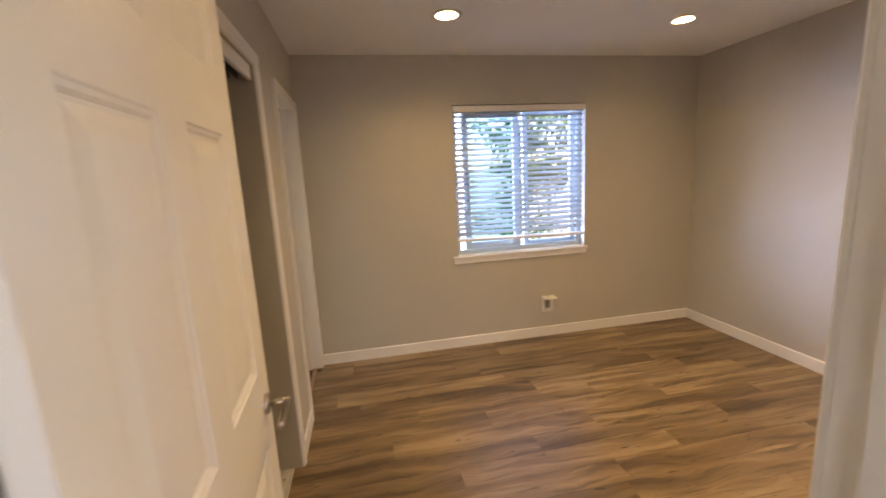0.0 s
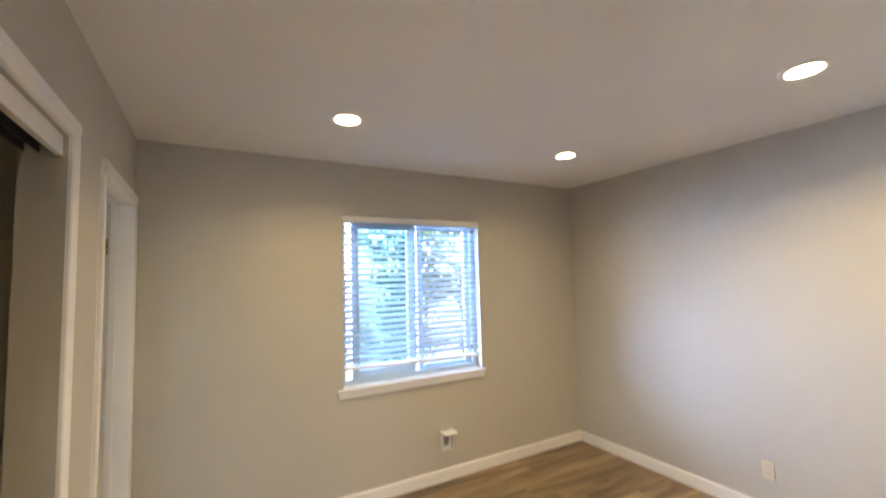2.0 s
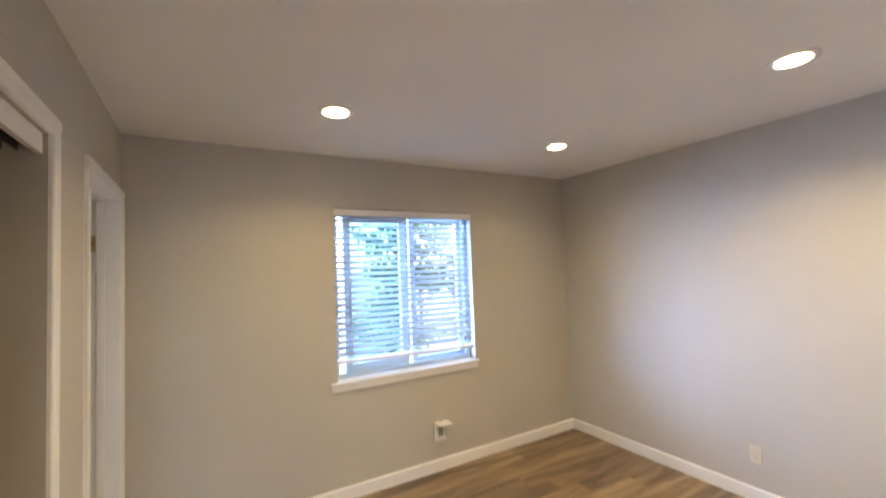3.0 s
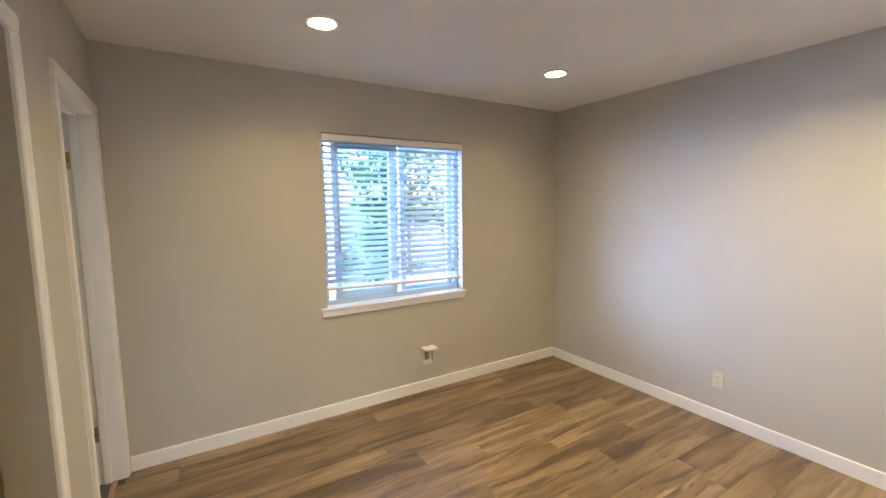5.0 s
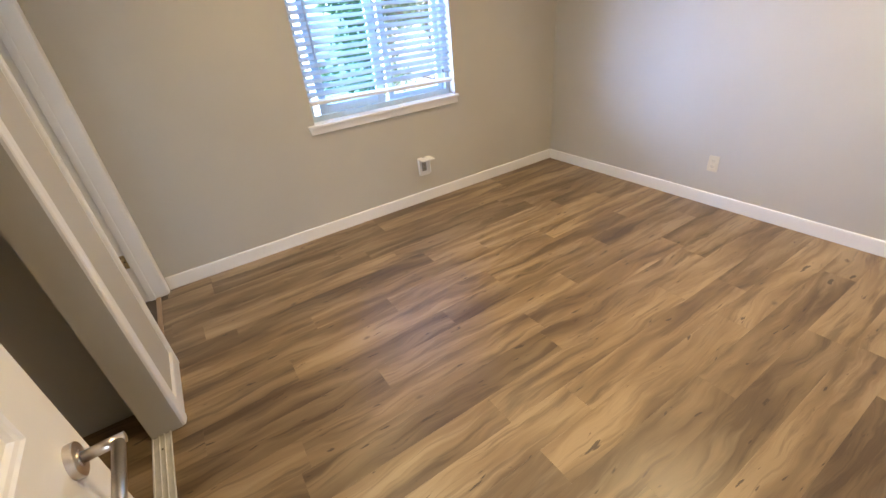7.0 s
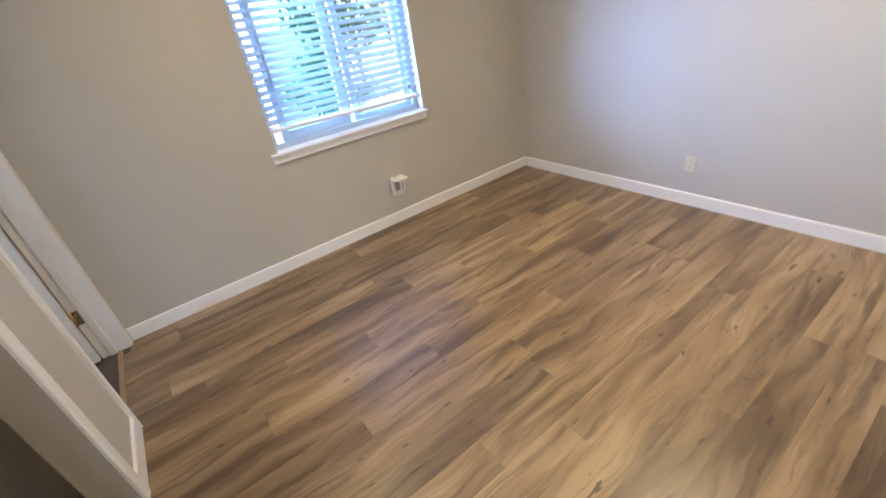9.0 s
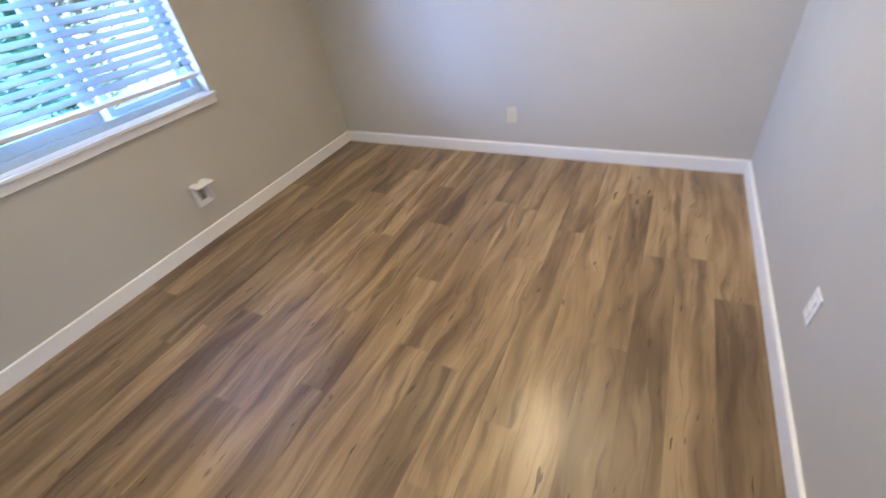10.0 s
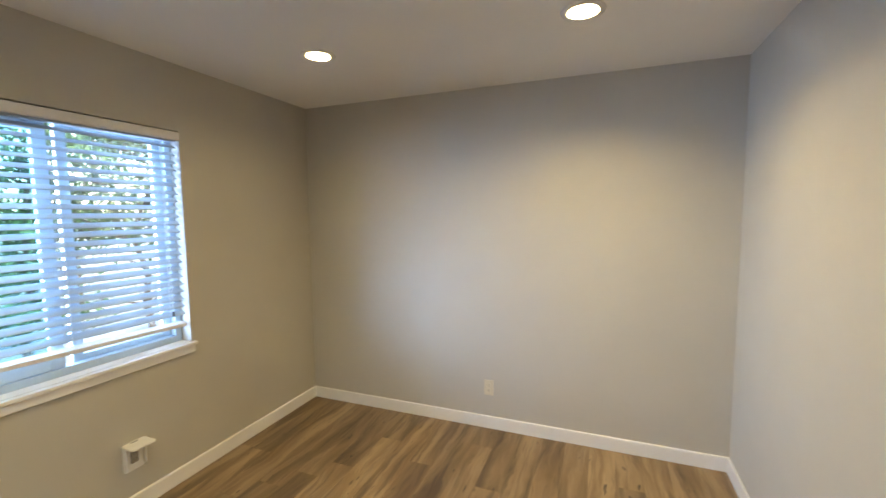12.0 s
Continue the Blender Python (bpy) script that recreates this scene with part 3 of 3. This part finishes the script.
part("tilt_wand", tube([(1.312, BY - 0.034, 1.995), (1.316, BY - 0.036, 1.6), (1.322, BY - 0.036, 1.215)], 0.0042, 8), WAND, blind, "slim grey tilt wand", True)
cord = part("lift_cord", tube([(2.288, BY - 0.031, 1.99), (2.292, BY - 0.032, 1.5), (2.297, BY - 0.032, 1.02)], 0.0013, 6), CORD, blind)
part("tassel", tube([(2.297, BY - 0.032, 1.02), (2.298, BY - 0.032, 0.99)], 0.005, 8), GASKET, cord, "small dark cord tassel")


# ---- recessed ceiling lamps ----
def downlight(x, y):
    r = tagged(root("recessed_ceiling_light", (x, y, H)), "lit round recessed ceiling light with white trim ring", "ceiling light", "recessed lights in the ceiling")
    part("trim_ring", lathe([(0.066, 0.0), (0.092, 0.0), (0.094, -0.002), (0.092, -0.0055), (0.072, -0.009), (0.066, -0.0075)], 56, True), TRIM, r, "white trim ring", True)
    part("baffle", lathe([(0.0665, -0.006), (0.0715, -0.004), (0.0715, 0.050), (0.0700, 0.050), (0.0665, 0.016)], 48, True), BAFFLE, r, "grey inner baffle", True)
    part("lens", lathe([(0.0660, 0.019), (0.0660, 0.015), (0.040, 0.0138), (0.006, 0.0134)], 48), LENS, r, "glowing frosted lens", True)
    return r


for x, y in LAMPS:
    downlight(x, y)


# ---- outlets ----
def outlet(at, turn, mat, label, slot):
    """A duplex outlet on a wall; local y points out of the wall."""
    r = tagged(root("wall_outlet", at, turn), label, "outlet")
    part("cover_plate", box(-0.035, 0.035, 0.0, 0.006, -0.057, 0.057, 0.0025), mat, r)
    for dz in (-0.02, 0.02):
        f = part("receptacle", box(-0.0165, 0.0165, 0.006, 0.0085, dz - 0.014, dz + 0.014, 0.003), mat, r)
        for dx in (-0.0065, 0.0065):
            part("slot", box(dx - 0.0012, dx + 0.0012, 0.0084, 0.0089, dz - 0.002, dz + 0.007), slot, f)
        part("slot", box(-0.0022, 0.0022, 0.0084, 0.0089, dz - 0.010, dz - 0.006), slot, f)
    s = lathe([(0.003, 0), (0.003, 0.001), (0.002, 0.0014)], 10)
    bmesh.ops.transform(s, matrix=pose(0, 0.006, 0, -90), verts=s.verts[:])
    part("screw", s, mat, r)
    return r


outlet((W, 1.495, 0.305), 90, IVORY, "ivory duplex outlet plate low on the wall", SLOT_PALE)
outlet((1.98, 0, 0.345), 0, WHITE_PLASTIC, "white duplex outlet plate low on the wall", SLOT_WHITE)

# outlet with a small shelf on top
r = tagged(root("outlet_shelf", (2.025, L, 0.303), 180), "white outlet cover with a small shelf above its socket", "outlet shelf")


def rounded_slab(outline, r, y0, y1):
    """A plate with rounded corners: outline (x0, x1, z0, z1) in the wall's plane, y0..y1 deep."""
    x0, x1, z0, z1 = outline
    ring = []
    for cx, cz, a0 in ((x1 - r, z1 - r, 0), (x0 + r, z1 - r, 90), (x0 + r, z0 + r, 180), (x1 - r, z0 + r, 270)):
        ring += [(cx + r * math.cos(radians(a0 + 18 * k)), cz + r * math.sin(radians(a0 + 18 * k))) for k in range(6)]
    bm = bmesh.new()
    e = 0.0015
    mx, mz = (x0 + x1) / 2, (z0 + z1) / 2
    kx, kz = 1 - 2 * e / (x1 - x0), 1 - 2 * e / (z1 - z0)
    inner = [(mx + (px - mx) * kx, mz + (pz - mz) * kz) for px, pz in ring]
    loops = [[bm.verts.new((p[0], y0, p[1])) for p in ring], [bm.verts.new((p[0], y1 - e, p[1])) for p in ring], [bm.verts.new((q[0], y1, q[1])) for q in inner]]
    n = len(ring)
    for u, v in zip(loops, loops[1:]):
        for k in range(n):
            bm.faces.new((u[k], u[(k + 1) % n], v[(k + 1) % n], v[k]))
    bm.faces.new(loops[0][::-1])
    bm.faces.new(loops[-1])
    bmesh.ops.recalc_face_normals(bm, faces=bm.faces[:])
    return bm


part("cover_plate", rounded_slab((-0.053, 0.053, -0.074, 0.072), 0.014, 0.0, 0.010), WHITE_PLASTIC, r)
# shade inside the socket opening is put into the colours of these two plates
part("socket_recess", rounded_slab((-0.020, 0.020, -0.036, 0.040), 0.006, 0.0101, 0.0116), RECESS, r, "socket recess with its shade put into the grey")
part("receptacle", rounded_slab((-0.0155, 0.0155, -0.032, 0.036), 0.008, 0.0116, 0.0145), SLOT_PALE, r, "duplex socket face coloured brown as if in shade")
for dz in (-0.014, 0.020):
    for dx in (-0.0065, 0.0065):
        part("slot", box(dx - 0.0016, dx + 0.0016, 0.0143, 0.0149, dz - 0.003, dz + 0.009), SLOT, r)
    part("slot", box(-0.003, 0.003, 0.0143, 0.0149, dz - 0.011, dz - 0.006), SLOT, r)
bm = rounded_slab((-0.060, 0.060, 0.0, 0.106), 0.016, -0.0035, 0.0035)
bmesh.ops.transform(bm, matrix=Matrix(((1, 0, 0, 0), (0, 0, 1, 0), (0, 1, 0, 0.0765), (0, 0, 0, 1))), verts=bm.verts[:])
bmesh.ops.recalc_face_normals(bm, faces=bm.faces[:])
sh = part("shelf", bm, WHITE_PLASTIC, r, "thin white shelf with a cable slot")
part("cable_slot", box(-0.018, 0.018, 0.012, 0.020, 0.0799, 0.0806), SLOT, sh)
for dx in (-0.048, 0.048):
    part("side_flange", box(dx - 0.0035, dx + 0.0035, 0.0095, 0.030, -0.056, 0.0732, 0.002), WHITE_PLASTIC, r)

# ---- outdoors ----
structure(link("ground", boxes((-1500, 1500, -1500, 1500, -0.35, -0.20)), PAVING), "pale concrete and dry ground outside the window", "ground")
structure(link("roof", box(-2.6, W + 0.7, -2.2, OUT + 0.45, H + 0.12, H + 0.24), STUCCO), "flat roof slab over the room", "roof")


def tree(name, label, at, height, spread, leaves, mat, seed, low, foot):
    """foot: the height above which leaves grow."""
    rng = random.Random(seed)
    r = tagged(root(name, at), label, "tree")
    bm = bmesh.new()

    def limb(a, b, r0, r1):
        a, b = Vector(a), Vector(b)
        d = (b - a).normalized()
        u = d.cross(Vector((0.3, 1, 0.1))).normalized()
        v = d.cross(u)
        ra = [bm.verts.new(a + (u * math.cos(k * 1.0472) + v * math.sin(k * 1.0472)) * r0) for k in range(6)]
        rb = [bm.verts.new(b + (u * math.cos(k * 1.0472) + v * math.sin(k * 1.0472)) * r1) for k in range(6)]
        for k in range(6):
            bm.faces.new((ra[k], ra[(k + 1) % 6], rb[(k + 1) % 6], rb[k]))
        return b
    tips = []
    p = Vector((0, 0, 0))
    segs = 6
    for i in range(segs):
        q = Vector((rng.uniform(-0.08, 0.08) * (i + 1), rng.uniform(-0.08, 0.08) * (i + 1), height * 0.8 * (i + 1) / segs))
        limb(p, q, 0.05 * (1 - i / 8), 0.05 * (1 - (i + 1) / 8))
        if (i + 1) / segs > low:
            for k in range(5):
                ang = rng.uniform(0, 6.28)
                ln = spread * rng.uniform(0.45, 1.0)
                tip = q + Vector((math.cos(ang) * ln, math.sin(ang) * ln, rng.uniform(-0.1, 0.5) * ln))
                mid = q.lerp(tip, 0.5) + Vector((0, 0, 0.08))
                limb(q, mid, 0.016, 0.010), limb(mid, tip, 0.010, 0.004)
                tips += [mid, tip, q.lerp(tip, 0.75)]
                for _ in range(3):
                    t2 = mid + Vector((rng.uniform(-1, 1), rng.uniform(-1, 1), rng.uniform(-0.6, 0.8))) * ln * 0.45
                    limb(mid, t2, 0.006, 0.002)
                    tips.append(t2)
        p = q
    part("trunk", bm, BARK, r, "brown bark trunk and limbs")
    verts, faces = [], []
    tips = [p for p in tips if p.z > foot]
    for i in range(leaves):
        c = rng.choice(tips) + Vector((rng.gauss(0, 0.085), rng.gauss(0, 0.085), rng.gauss(0, 0.075))) * spread
        s = rng.uniform(0.045, 0.085)
        e = Euler((rng.uniform(0, 6.28), rng.uniform(0, 6.28), rng.uniform(0, 6.28))).to_matrix()
        k = len(verts)
        for v in ((-s, 0, 0), (-0.3 * s, -0.34 * s, 0.08 * s), (s, 0, 0), (-0.3 * s, 0.34 * s, 0.08 * s)):
            verts.append(tuple(c + e @ Vector(v)))
        faces += [(k, k + 1, k + 2), (k, k + 2, k + 3)]
    me = bpy.data.meshes.new("crown")
    me.from_pydata(verts, [], faces)
    me.materials.append(mat)
    cr = new("crown", me)
    cr.parent = r
    tagged(cr, "loose green leaves with gaps of sky", kind="stuff")
    return r


tree("tree", "leafy green tree standing close outside the window", (3.15, 6.6, -0.20), 3.9, 1.0, 3500, LEAF, 3, 0.1, 0.35)
tree("tree", "leafy olive-green tree beyond the window", (4.7, 6.9, -0.20), 3.6, 1.4, 2600, LEAF_B, 8, 0.1, 1.25)
tree("tree", "tall leafy tree further from the window", (5.3, 9.8, -0.20), 5.2, 1.7, 2400, LEAF, 12, 0.15, 0.9)
tree("tree", "broad leafy tree further from the window", (7.4, 10.4, -0.20), 4.8, 2.0, 2400, LEAF_B, 21, 0.15, 1.4)

# ---- floor: planks, one by one ----
floor = structure(link("floor", boxes((-0.74, W, -T, L, -0.10, -0.006), (-0.8, 2.4, -1.5, -T, -0.10, -0.006)), UNDERLAY), "oak-look vinyl plank floor with knots and dark streaks", "floor")
PW, PL = 0.1524, 1.22
JOINTS = {-4: 1.32, -3: 0.68, -2: 1.128, 0: 1.122, 3: 0.815, 4: 0.07, 5: 0.49, 6: 1.10, 1: 0.36, 2: 1.62, -1: 0.20, 7: 0.68, 8: 0.31}
rng = random.Random(5)
plank_meshes = {}


def plank_mesh(w, d):
    key = (round(w, 3), round(d, 3))
    if key not in plank_meshes:
        bm = bmesh.new()
        g, c, h = 0.0, 0.0003, 0.0003
        lo = [bm.verts.new(v) for v in ((g, g, -0.006), (w - g, g, -0.006), (w - g, d - g, -0.006), (g, d - g, -0.006))]
        md = [bm.verts.new(v) for v in ((g, g, -h), (w - g, g, -h), (w - g, d - g, -h), (g, d - g, -h))]
        hi = [bm.verts.new(v) for v in ((g + c, g + c, 0), (w - g - c, g + c, 0), (w - g - c, d - g - c, 0), (g + c, d - g - c, 0))]
        for a, b in ((lo, md), (md, hi)):
            for k in range(4):
                bm.faces.new((a[k], a[(k + 1) % 4], b[(k + 1) % 4], b[k]))
        bm.faces.new(hi)
        me = bpy.data.meshes.new("plank")
        bm.to_mesh(me)
        bm.free()
        me.materials.append(PLANK)
        plank_meshes[key] = me
    return plank_meshes[key]


def lay(x0, x1, y0, y1, joint):
    x = x0
    while x < x1 - 0.002:
        n = math.floor((x - joint) / PL + 1e-6) + 1
        e = min(x1, joint + n * PL)
        if e - x > 0.01:
            o = new("plank", plank_mesh(e - x, y1 - y0))
            o.parent = floor
            o.location = (x, y0, 0)
        x = e


k0 = math.floor((-1.5 - 0.946) / PW)
for k in range(k0, 15):
    ya, yb = max(-1.5, 0.946 + k * PW), min(L, 0.946 + (k + 1) * PW)
    if yb - ya < 0.01:
        continue
    j = JOINTS.get(k, rng.uniform(0, PL))
    xa = -0.74 if (ya < 1.99 and yb > -T) or yb <= -T else 0.0
    if yb <= -T:
        xa = -0.8
    if BY0 - 0.02 < ya and yb < BY1 + 0.02:
        xa = -0.040
    lay(max(xa, -0.74), 2.4 if yb <= -T else W, ya, yb, j)
